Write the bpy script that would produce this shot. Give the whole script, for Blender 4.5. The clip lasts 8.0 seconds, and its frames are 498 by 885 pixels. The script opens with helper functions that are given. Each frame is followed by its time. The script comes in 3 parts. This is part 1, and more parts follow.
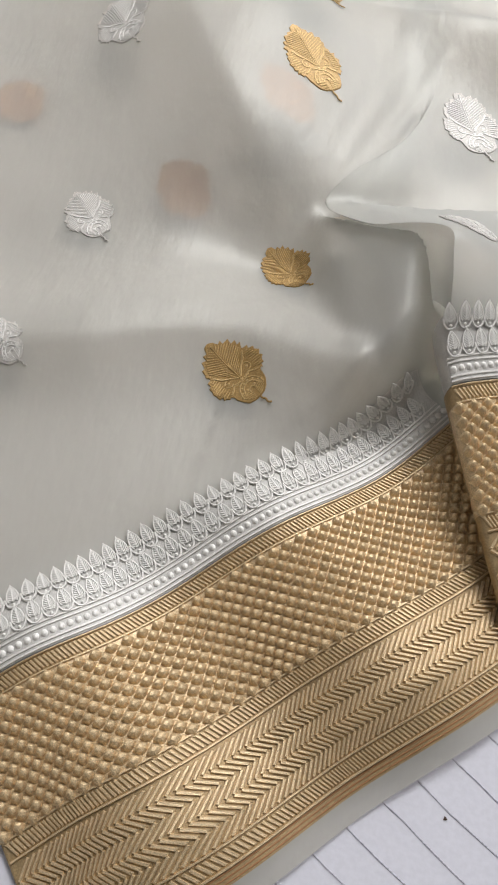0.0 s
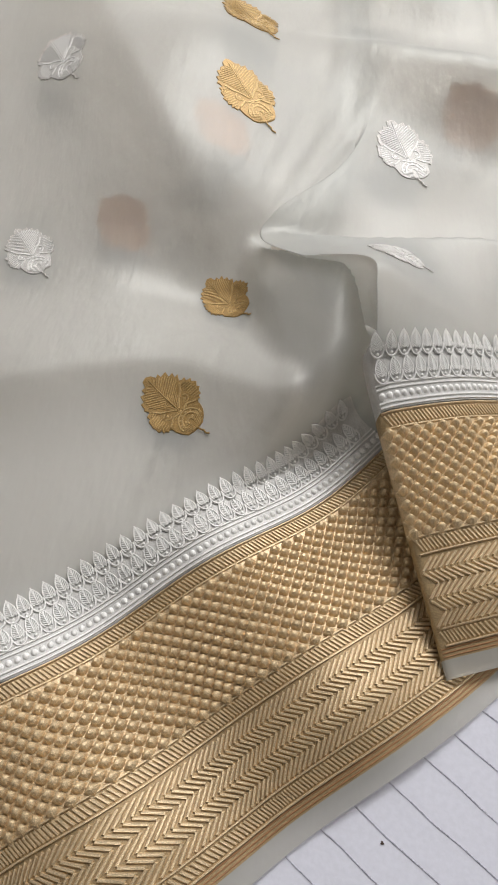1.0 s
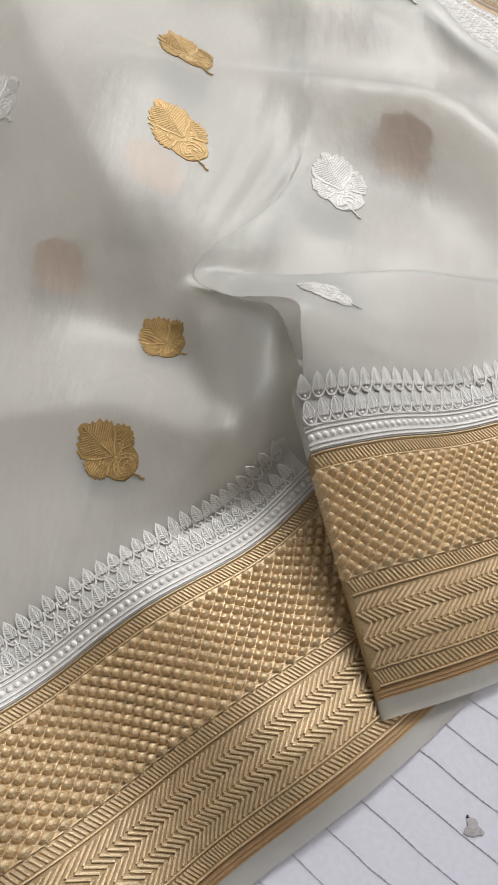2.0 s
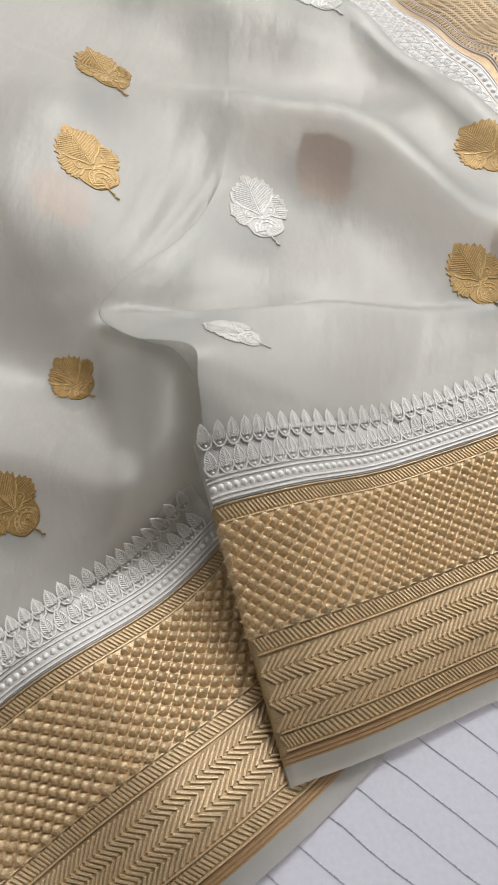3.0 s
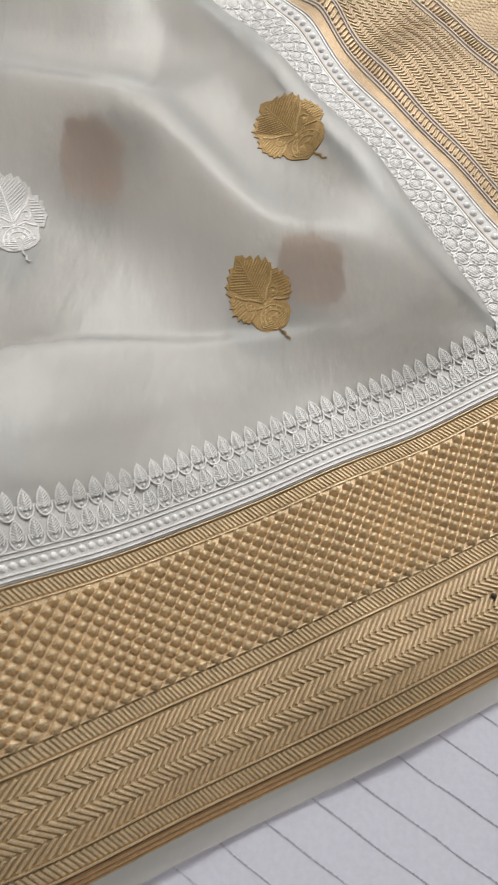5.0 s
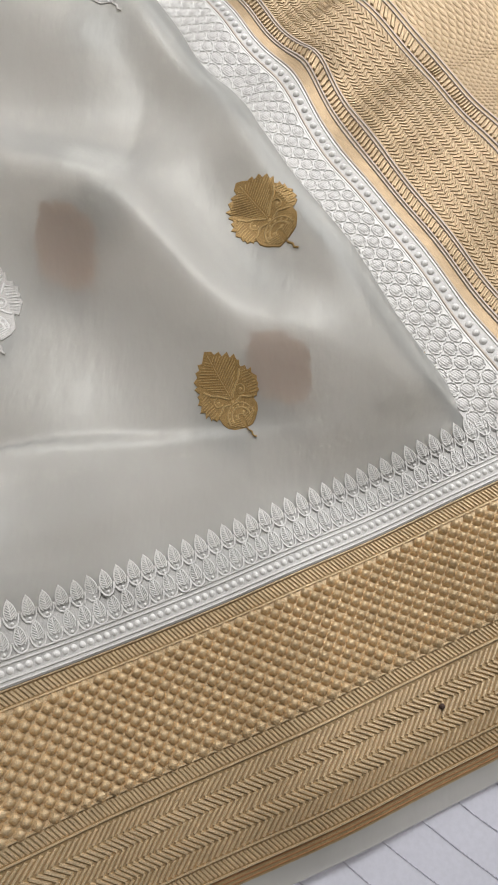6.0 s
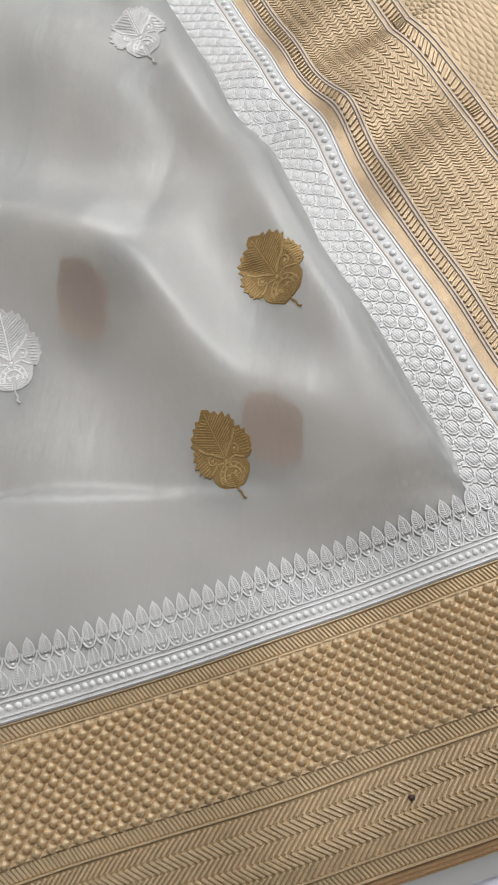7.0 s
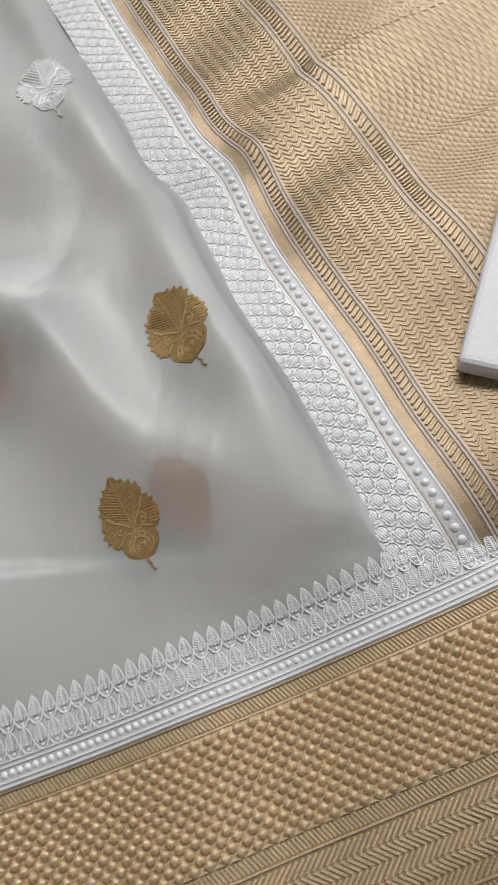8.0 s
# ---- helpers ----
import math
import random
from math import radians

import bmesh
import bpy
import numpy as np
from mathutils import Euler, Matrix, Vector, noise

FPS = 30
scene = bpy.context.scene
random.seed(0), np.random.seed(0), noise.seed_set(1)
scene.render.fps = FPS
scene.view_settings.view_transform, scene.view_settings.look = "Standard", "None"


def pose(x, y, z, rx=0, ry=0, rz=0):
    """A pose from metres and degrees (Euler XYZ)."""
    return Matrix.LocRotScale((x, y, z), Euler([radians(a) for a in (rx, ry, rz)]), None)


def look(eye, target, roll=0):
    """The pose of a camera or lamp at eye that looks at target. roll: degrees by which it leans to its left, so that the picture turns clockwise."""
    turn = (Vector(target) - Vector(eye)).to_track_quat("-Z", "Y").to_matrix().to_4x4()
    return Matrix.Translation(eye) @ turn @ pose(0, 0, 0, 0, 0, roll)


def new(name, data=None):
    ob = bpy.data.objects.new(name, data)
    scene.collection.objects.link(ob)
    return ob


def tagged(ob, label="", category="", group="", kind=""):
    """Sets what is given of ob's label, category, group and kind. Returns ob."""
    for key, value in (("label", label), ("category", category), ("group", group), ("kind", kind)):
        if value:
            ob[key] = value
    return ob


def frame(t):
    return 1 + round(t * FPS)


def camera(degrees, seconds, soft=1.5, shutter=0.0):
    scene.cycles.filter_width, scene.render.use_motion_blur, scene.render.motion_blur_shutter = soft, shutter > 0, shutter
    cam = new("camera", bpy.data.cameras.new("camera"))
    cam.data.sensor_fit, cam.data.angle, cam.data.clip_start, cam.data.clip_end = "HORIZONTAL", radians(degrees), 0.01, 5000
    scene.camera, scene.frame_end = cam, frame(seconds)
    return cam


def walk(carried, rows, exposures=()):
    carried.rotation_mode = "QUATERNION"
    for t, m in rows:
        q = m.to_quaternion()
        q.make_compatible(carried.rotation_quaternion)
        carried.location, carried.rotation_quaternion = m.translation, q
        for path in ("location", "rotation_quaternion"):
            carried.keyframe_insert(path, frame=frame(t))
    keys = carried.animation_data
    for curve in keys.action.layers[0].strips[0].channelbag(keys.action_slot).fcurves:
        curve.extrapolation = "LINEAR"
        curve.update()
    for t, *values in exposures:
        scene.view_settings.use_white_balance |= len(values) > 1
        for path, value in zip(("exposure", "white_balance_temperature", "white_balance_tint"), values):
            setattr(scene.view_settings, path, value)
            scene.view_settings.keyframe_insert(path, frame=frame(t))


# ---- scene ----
cam = camera(41.0, 8.0, soft=1.5, shutter=0.2)
PATH = [
    (0, (0.1100, 0.0367, 0.3032), (0.0847, 0.1279, 0.1270), 0.66),
    (0.5, (0.1218, 0.0444, 0.3093), (0.0979, 0.1375, 0.1339), 0.62),
    (1, (0.1319, 0.0497, 0.3129), (0.1098, 0.1444, 0.1381), 0.62),
    (2.5, (0.1704, 0.0880, 0.3254), (0.1533, 0.1855, 0.1517), 0.08),
    (3, (0.1897, 0.1086, 0.3240), (0.1749, 0.2045, 0.1491), 0.32),
    (3.5, (0.2159, 0.1295, 0.3256), (0.2021, 0.2228, 0.1493), -0.21),
    (4, (0.2286, 0.1447, 0.3252), (0.2157, 0.2338, 0.1466), -0.46),
    (4.5, (0.2531, 0.1673, 0.3128), (0.2405, 0.2484, 0.1304), -1.21),
    (5, (0.2975, 0.2075, 0.2991), (0.2894, 0.2877, 0.1161), 1.22),
    (6.3, (0.3346, 0.2889, 0.3384), (0.3137, 0.3520, 0.1498), -9.04),
    (6.5, (0.3704, 0.2960, 0.3235), (0.3342, 0.3639, 0.1389), -16.39),
    (7, (0.3707, 0.3164, 0.3375), (0.3254, 0.3756, 0.1519), -25.23),
    (7.5, (0.3827, 0.3320, 0.3244), (0.3326, 0.3924, 0.1404), -28.00),
    (8, (0.4034, 0.3508, 0.3263), (0.3601, 0.4154, 0.1420), -24.65),
]
EXPOSURES = [(0, 0.18, 6500, 10), (1.0, 0.14, 6500, 10), (2.5, 0.03, 6500, 10), (3.5, -0.06, 6500, 10), (5.0, -0.18, 6500, 10), (6.5, -0.21, 6430, 10), (7.0, -0.24, 6200, 10), (8.0, -0.34, 6150, 10)]
walk(cam, [(t, look(eye, target, roll)) for t, eye, target, roll in PATH], EXPOSURES)

# ---- light: two added lamps in a dim room, their sources unseen ----
world = bpy.data.worlds.new("world")
world.use_nodes = True
scene.world = world
sky = world.node_tree.nodes.new("ShaderNodeTexSky")
sky.sky_type, sky.sun_disc, sky.sun_elevation, sky.sun_rotation = "NISHITA", False, radians(40), radians(20)
back = world.node_tree.nodes["Background"]
back.inputs["Strength"].default_value = 0.1
world.node_tree.links.new(sky.outputs["Color"], back.inputs["Color"])


def area_lamp(name, eye, target, width, depth, power, colour):
    data = bpy.data.lights.new(name, "AREA")
    data.shape, data.size, data.size_y, data.energy, data.color = "RECTANGLE", width, depth, power, colour
    ob = new(name, data)
    ob.matrix_world = look(eye, target)
    return tagged(ob, kind="structure")


# Weak lamp added beyond the table; only the light's side is known.
area_lamp("far_fill_light", (1.1, 2.58, 1.0), (0.2, 0.4, 0.0), 1.2, 1.1, 12, (0.95, 0.97, 1.0))
# Main lamp added overhead, unseen, powered to suit the cloth's brightness.
area_lamp("high_key_light", (0.45, 1.8, 1.98), (0.45, 1.8, 0.0), 1.6, 0.6, 67, (1.0, 0.985, 0.985))

# ---- materials ----
def material(name, colour, rough=0.6, metal=0.0, vary=0.12, scale=90.0, bump=0.15, fine=900.0, sheen=0.0, per_piece=0.0):
    m = bpy.data.materials.new(name)
    m.use_nodes = True
    nt = m.node_tree
    bsdf = nt.nodes["Principled BSDF"]
    bsdf.inputs["Roughness"].default_value, bsdf.inputs["Metallic"].default_value = rough, metal
    if sheen:
        bsdf.inputs["Sheen Weight"].default_value = sheen
    co = nt.nodes.new("ShaderNodeTexCoord")
    n1, n2 = nt.nodes.new("ShaderNodeTexNoise"), nt.nodes.new("ShaderNodeTexNoise")
    n1.inputs["Scale"].default_value, n2.inputs["Scale"].default_value = scale, fine
    n1.inputs["Detail"].default_value, n2.inputs["Detail"].default_value = 4, 2
    geo = nt.nodes.new("ShaderNodeNewGeometry")
    for n in (n1, n2):
        nt.links.new(geo.outputs["Position"], n.inputs["Vector"])
    mix = nt.nodes.new("ShaderNodeMix")
    mix.data_type = "RGBA"
    lo, hi = [c * (1 - vary * 1.6) for c in colour], [min(1, c * (1 + vary)) for c in colour]
    mix.inputs["A"].default_value, mix.inputs["B"].default_value = (*lo, 1), (*hi, 1)
    add = nt.nodes.new("ShaderNodeMath")
    add.operation = "MULTIPLY_ADD"
    add.inputs[1].default_value, add.inputs[2].default_value = 0.5, 0.0
    # Fine colour speckle: thread texture and, on the metal threads, painted sparkle.
    grain = nt.nodes.new("ShaderNodeMapRange")
    grain.inputs["From Min"].default_value, grain.inputs["From Max"].default_value = 0.36, 0.64
    nt.links.new(n2.outputs["Fac"], grain.inputs["Value"])
    nt.links.new(n1.outputs["Fac"], add.inputs[0])
    add2 = nt.nodes.new("ShaderNodeMath")
    add2.operation = "MULTIPLY_ADD"
    add2.inputs[1].default_value = 0.5
    nt.links.new(grain.outputs["Result"], add2.inputs[0])
    nt.links.new(add.outputs[0], add2.inputs[2])
    fac = add2
    if per_piece:
        piece = nt.nodes.new("ShaderNodeMath")
        piece.operation = "MULTIPLY_ADD"
        piece.inputs[1].default_value = per_piece
        nt.links.new(geo.outputs["Random Per Island"], piece.inputs[0])
        nt.links.new(add2.outputs[0], piece.inputs[2])
        fac = piece
    nt.links.new(fac.outputs[0], mix.inputs["Factor"])
    nt.links.new(mix.outputs["Result"], bsdf.inputs["Base Color"])
    b = nt.nodes.new("ShaderNodeBump")
    b.inputs["Strength"].default_value, b.inputs["Distance"].default_value = bump, 0.0006
    nt.links.new(n2.outputs["Fac"], b.inputs["Height"])
    nt.links.new(b.outputs["Normal"], bsdf.inputs["Normal"])
    return m


def organza(name, colour, clear, weave):
    """Sheer silk: scatters most light, lets some through in a soft blur."""
    m = bpy.data.materials.new(name)
    m.use_nodes = True
    nt = m.node_tree
    nt.nodes.remove(nt.nodes["Principled BSDF"])
    out = nt.nodes["Material Output"]
    dif, tra, ref, glo = (nt.nodes.new("ShaderNodeBsdf" + k) for k in ("Diffuse", "Translucent", "Refraction", "Glossy"))
    geo = nt.nodes.new("ShaderNodeNewGeometry")
    soft, thread = nt.nodes.new("ShaderNodeTexNoise"), nt.nodes.new("ShaderNodeTexNoise")
    soft.inputs["Scale"].default_value, soft.inputs["Detail"].default_value = 22, 3
    thread.inputs["Scale"].default_value, thread.inputs["Detail"].default_value = 1600, 1
    for n in (soft, thread):
        nt.links.new(geo.outputs["Position"], n.inputs["Vector"])
    mix = nt.nodes.new("ShaderNodeMix")
    mix.data_type = "RGBA"
    mix.inputs["A"].default_value = (*[c * 0.94 for c in colour], 1)
    mix.inputs["B"].default_value = (*colour, 1)
    nt.links.new(soft.outputs["Fac"], mix.inputs["Factor"])
    bump = nt.nodes.new("ShaderNodeBump")
    bump.inputs["Strength"].default_value, bump.inputs["Distance"].default_value = 0.06, 0.0004
    nt.links.new(thread.outputs["Fac"], bump.inputs["Height"])
    crumple, rise = nt.nodes.new("ShaderNodeTexNoise"), nt.nodes.new("ShaderNodeBump")
    stretch = nt.nodes.new("ShaderNodeMapping")
    stretch.inputs["Rotation"].default_value, stretch.inputs["Scale"].default_value = (0, 0, 0.6), (1.0, 0.35, 1.0)
    nt.links.new(geo.outputs["Position"], stretch.inputs["Vector"])
    nt.links.new(stretch.outputs["Vector"], crumple.inputs["Vector"])
    crumple.inputs["Scale"].default_value, crumple.inputs["Detail"].default_value = 75, 3
    rise.inputs["Strength"].default_value, rise.inputs["Distance"].default_value = 0.32, 0.004
    nt.links.new(crumple.outputs["Fac"], rise.inputs["Height"])
    nt.links.new(rise.outputs["Normal"], bump.inputs["Normal"])
    for n in (dif, tra, glo):
        nt.links.new(mix.outputs["Result"], n.inputs["Color"])
        nt.links.new(bump.outputs["Normal"], n.inputs["Normal"])
    ref.inputs["Color"].default_value = (0.93, 0.92, 0.90, 1)
    ref.inputs["Roughness"].default_value, ref.inputs["IOR"].default_value = 0.27, 1.10
    glo.inputs["Roughness"].default_value = 0.45
    gap = nt.nodes.new("ShaderNodeBsdfTransparent")
    gap.inputs["Color"].default_value = (0.97, 0.95, 0.91, 1)
    body, sheer, shine, open_weave = (nt.nodes.new("ShaderNodeMixShader") for _ in range(4))
    open_weave.inputs[0].default_value = weave
    body.inputs[0].default_value, sheer.inputs[0].default_value, shine.inputs[0].default_value = 0.35, clear, 0.08
    nt.links.new(dif.outputs[0], body.inputs[1]), nt.links.new(tra.outputs[0], body.inputs[2])
    nt.links.new(body.outputs[0], sheer.inputs[1]), nt.links.new(ref.outputs[0], sheer.inputs[2])
    nt.links.new(sheer.outputs[0], shine.inputs[1]), nt.links.new(glo.outputs[0], shine.inputs[2])
    nt.links.new(shine.outputs[0], open_weave.inputs[1]), nt.links.new(gap.outputs[0], open_weave.inputs[2])
    nt.links.new(open_weave.outputs[0], out.inputs["Surface"])
    return m


ORGANZA = organza("organza", (0.75, 0.76, 0.735), 0.30, 0.20)
UNDER = material("under_silk", (0.60, 0.56, 0.50), 0.7, 0.0, 0.06, 30, 0.05)
SELVAGE = organza("selvage_silk", (0.66, 0.65, 0.60), 0.22, 0.16)
GOLD_GROUND = material("gold_ground", (0.70, 0.54, 0.335), 0.44, 0.42, 0.32, 160, 0.35, 1800)
GOLD = material("gold_thread", (0.70, 0.54, 0.33), 0.42, 0.45, 0.32, 220, 0.45, 2200, per_piece=0.15)
GOLD_FLAT = material("pallu_gold", (0.44, 0.32, 0.19), 0.45, 0.5, 0.32, 150, 0.4, 1800)
GOLD_LEAF = material("gold_leaf_weave", (0.43, 0.275, 0.10), 0.45, 0.38, 0.32, 260, 0.45, 2000)
# Paler than the leaf weave: ribs catching the light, put into the colour.
GOLD_RIB = material("gold_leaf_rib", (0.62, 0.44, 0.20), 0.5, 0.4, 0.32, 260, 0.3, 2000)
ROSE_LINE = material("rust_thread", (0.40, 0.20, 0.09), 0.5, 0.3, 0.15, 200, 0.3)
MAUVE_LINE = material("mauve_thread", (0.55, 0.47, 0.40), 0.55, 0.1, 0.12, 200, 0.3)
SILVER = material("silver_thread", (0.84, 0.83, 0.80), 0.45, 0.12, 0.14, 240, 0.4, 2200)
SILVER_GROUND = material("silver_ground", (0.60, 0.59, 0.565), 0.5, 0.15, 0.2, 160, 0.35, 1800)
SILVER_LEAF = material("silver_leaf_weave", (0.60, 0.58, 0.55), 0.5, 0.15, 0.2, 240, 0.4, 2000)
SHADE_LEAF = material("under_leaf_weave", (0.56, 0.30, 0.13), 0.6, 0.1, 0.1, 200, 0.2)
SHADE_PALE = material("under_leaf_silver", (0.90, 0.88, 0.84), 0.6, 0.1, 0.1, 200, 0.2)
TABLE = material("white_sheet", (0.64, 0.645, 0.715), 0.5, 0.0, 0.04, 14, 0.08, 400)
GROOVE = material("sheet_line", (0.50, 0.50, 0.57), 0.7, 0.0, 0.35, 60, 0.05)
STAIN = material("stain", (0.42, 0.39, 0.40), 0.6, 0.0, 0.2, 200, 0.05)
SPECK = material("dark_speck", (0.07, 0.04, 0.03), 0.7)
WRAP = material("white_wrap", (0.74, 0.72, 0.70), 0.6, 0.0, 0.05, 40, 0.1)
# Walls are never in view; their tone is held down to cut bounced light.
WALL = material("wall_paint", (0.55, 0.54, 0.52), 0.9, 0.0, 0.04, 6, 0.05, 200)
FLOOR = material("floor_tile", (0.45, 0.42, 0.38), 0.6, 0.0, 0.1, 8, 0.05, 200)
WOOD = material("table_wood", (0.30, 0.19, 0.11), 0.5, 0.0, 0.2, 20, 0.1, 200)
PALLU_THREAD = material("pallu_thread", (0.50, 0.38, 0.23), 0.42, 0.5, 0.32, 220, 0.45, 2200)
# Deeper ground weave; its colour also makes the gaps between raised threads dark.
GOLD_DEEP = material("gold_ground_deep", (0.43, 0.31, 0.165), 0.5, 0.4, 0.3, 160, 0.35, 1800)
GOLD_BAR = material("gold_bar_thread", (0.73, 0.57, 0.36), 0.42, 0.45, 0.3, 220, 0.45, 2200)

# ---- plan of the cloth: all plan numbers in decimetres, built at DM ----
DM = 0.1


def curve(pts, n):
    """A smooth curve through a few control points, n samples evenly spaced along it."""
    p = np.array(pts, float)
    p = np.vstack([2 * p[0] - p[1], p, 2 * p[-1] - p[-2]])
    out = []
    for k in range(1, len(p) - 2):
        t = np.linspace(0, 1, 40, endpoint=False)[:, None]
        a, b, c, d = p[k - 1], p[k], p[k + 1], p[k + 2]
        out.append(0.5 * (2 * b + (c - a) * t + (2 * a - 5 * b + 4 * c - d) * t**2 + (3 * b - a - 3 * c + d) * t**3))
    q = np.vstack(out + [p[-2:-1]])
    s = np.r_[0, np.cumsum(np.linalg.norm(np.diff(q[:, :2], axis=0), axis=1))]
    g = np.linspace(0, s[-1], n)
    return np.stack([np.interp(g, s, q[:, k]) for k in range(q.shape[1])], 1)


def nearest(x, y, line):
    """Signed distance (left of the line is plus) and place along the line, in samples."""
    shape = np.shape(x)
    p = np.stack([np.ravel(x), np.ravel(y)], 1)
    idx = np.empty(len(p), int)
    for a in range(0, len(p), 20000):
        idx[a:a + 20000] = ((p[a:a + 20000, None] - line[None, :, :2]) ** 2).sum(-1).argmin(1)
    tan = np.gradient(line[:, :2], axis=0)[idx]
    off = p - line[idx, :2]
    slip = np.clip((off * tan).sum(1) / (tan**2).sum(1), -0.6, 0.6)
    slip = np.where((idx == 0) | (idx == len(line) - 1), 0, slip)
    off = off - tan * slip[:, None]
    side = np.sign(tan[:, 0] * off[:, 1] - tan[:, 1] * off[:, 0])
    return (np.linalg.norm(off, axis=1) * side).reshape(shape), (idx + slip).reshape(shape)


def along(line, where):
    """Third column of a line at a place along it."""
    return np.interp(where, np.arange(len(line)), line[:, 2])


def ridge(x, y, line, left, right, left_bend=2.0, right_bend=2.0):
    """A fold: crest along the line (third column its height), with a width and a bend on either side."""
    d, where = nearest(x, y, line)
    soft = np.sqrt(d * d + 0.0009) - 0.03
    fall = np.where(d > 0, (soft / left) ** left_bend, (soft / right) ** right_bend)
    return along(line, where) * np.exp(-fall)


CREST_FRONT = curve([(-2.4, 1.4, 0.19), (-1.2, 1.87, 0.18), (-0.57, 2.11, 0.18), (-0.28, 2.20, 0.18), (-0.02, 2.33, 0.18), (0.26, 2.44, 0.19), (0.50, 2.49, 0.21), (0.73, 2.42, 0.25), (0.96, 2.35, 0.30), (1.17, 2.32, 0.35), (1.36, 2.15, 0.0)], 160)
CREST_BACK = curve([(-1.5, 6.2, 0.4), (-0.6, 4.79, 0.54), (-0.12, 4.11, 0.54), (0.31, 3.59, 0.36), (0.62, 3.18, 0.10), (0.80, 2.95, 0.0)], 160)
CREST_RIGHT = curve([(0.4, 5.45, 0.05), (1.2, 5.27, 0.34), (1.97, 5.08, 0.44), (2.6, 4.72, 0.41), (3.17, 4.45, 0.35), (3.6, 4.33, 0.25), (4.0, 4.28, 0.12), (4.35, 4.3, 0.0)], 160)
CREST_FAR = curve([(-0.4, 7.6, 0.1), (0.7, 6.9, 0.28), (1.5, 6.45, 0.28), (2.0, 6.1, 0.14), (2.4, 5.7, 0.0)], 120)
# fold edge of the upper pleat: plan, height over the cloth below
FOLD = curve([(2.13, 1.12, 0.035), (2.03, 1.31, 0.045), (1.88, 1.6, 0.11), (1.73, 1.93, 0.22), (1.6, 2.24, 0.33), (1.5, 2.5, 0.44), (1.42, 2.75, 0.55), (1.36, 2.91, 0.60), (1.10, 3.04, 0.47), (0.88, 3.18, 0.33),
              (0.71, 3.34, 0.20), (0.78, 3.52, 0.18), (0.92, 3.75, 0.15), (1.03, 4.0, 0.10), (1.12, 4.4, 0.04), (1.15, 4.8, 0.0), (1.05, 5.5, 0.0), (0.8, 7.0, 0.0), (0.6, 8.9, 0.0)], 320)
EDGE_A = curve([(-0.55, -0.05), (-0.03, 0.52), (0.35, 0.87), (0.74, 1.30), (1.18, 1.73), (1.45, 2.03), (1.75, 2.45), (2.1, 2.95)], 400)
EDGE_B = curve([(1.55, 2.27), (1.86, 2.43), (2.31, 2.70), (2.78, 2.97), (3.28, 3.27), (3.82, 3.61), (4.5, 4.05), (5.3, 4.62)], 400)
PALLU = curve([(4.52, 4.08), (4.33, 4.32), (4.02, 4.71), (3.66, 5.19), (3.28, 5.64), (3.05, 5.97), (2.83, 6.30), (2.55, 6.56), (2.30, 6.90), (1.75, 7.6), (1.2, 8.3), (0.7, 8.95)], 400)


def ground_cloth(x, y):
    """Height of the cloth without the upper pleat."""
    z = 0.05 + ridge(x, y, CREST_FRONT, 0.50, 0.30, 1.8, 1.15) + ridge(x, y, CREST_BACK, 1.05, 0.62, 1.7, 1.25)
    z = z + ridge(x, y, CREST_RIGHT, 0.36 + 0.55 * np.clip((x - 2.0) / 0.6, 0, 1), 0.46, 1.6, 1.4) + ridge(x, y, CREST_FAR, 0.5, 0.55)
    z = z + 0.17 * np.exp(-((x - 0.12) ** 2 + (y - 4.85) ** 2) / 0.2)
    z = z + 0.16 * np.exp(-((x - 1.95) ** 2 + (y - 3.75) ** 2) / 0.25)
    z = z - 0.17 * np.exp(-((x - 0.42) ** 2 + (y - 3.12) ** 2) / 0.13)
    # the cloth stands up in a flat-topped swell along the brocade end
    a, b = 0.79 * (y - 4.95) - 0.61 * (x - 3.1) - 0.30, 0.79 * (x - 3.1) + 0.61 * (y - 4.95)
    w = np.exp(-((a / 0.62) ** 4) - ((b + 0.12) / 0.42) ** 4)
    z = z * (1 - w) + w * (0.29 + 0.06 * (b + 0.07))
    # fine creases that run with the folds
    c = x * 0.9 + y * 0.35 + 0.25 * np.sin(1.7 * y - 0.6 * x)
    z = z + 0.006 * np.sin(9.0 * c + 1.5 * np.sin(2.1 * y)) * (0.5 + 0.5 * np.sin(1.3 * y + 0.7 * x))
    z = z + 0.012 * np.sin(3.1 * x + 1.3 * y + 0.5 * np.sin(2.3 * y)) + 0.008 * np.sin(5.2 * y - 3.7 * x)
    # pleats that fan out from the nose of the fold
    fan = (x - 0.55) / np.clip(y - 2.9, 0.4, None)
    z = z + 0.009 * np.sin(46.0 * fan + 0.8 * np.sin(2.6 * y)) * np.exp(-((fan - 0.24) / 0.17) ** 4) * np.exp(-((y - 4.45) / 0.62) ** 4)
    return z


def near_pallu(x, y):
    """0 at the brocade end, 1 out on the free cloth."""
    d, _ = nearest(x, y, PALLU)
    k = np.clip((d - 0.28) / 0.10, 0, 1)
    return k * k * (3 - 2 * k)


def lip(x, y):
    """The free cloth stands up in a soft roll before it meets the brocade end."""
    d, where = nearest(x, y, PALLU)
    return 0.13 * np.exp(-(((d - 0.50) / 0.17) ** 2)) * np.clip((where - 30) / 60, 0, 1)


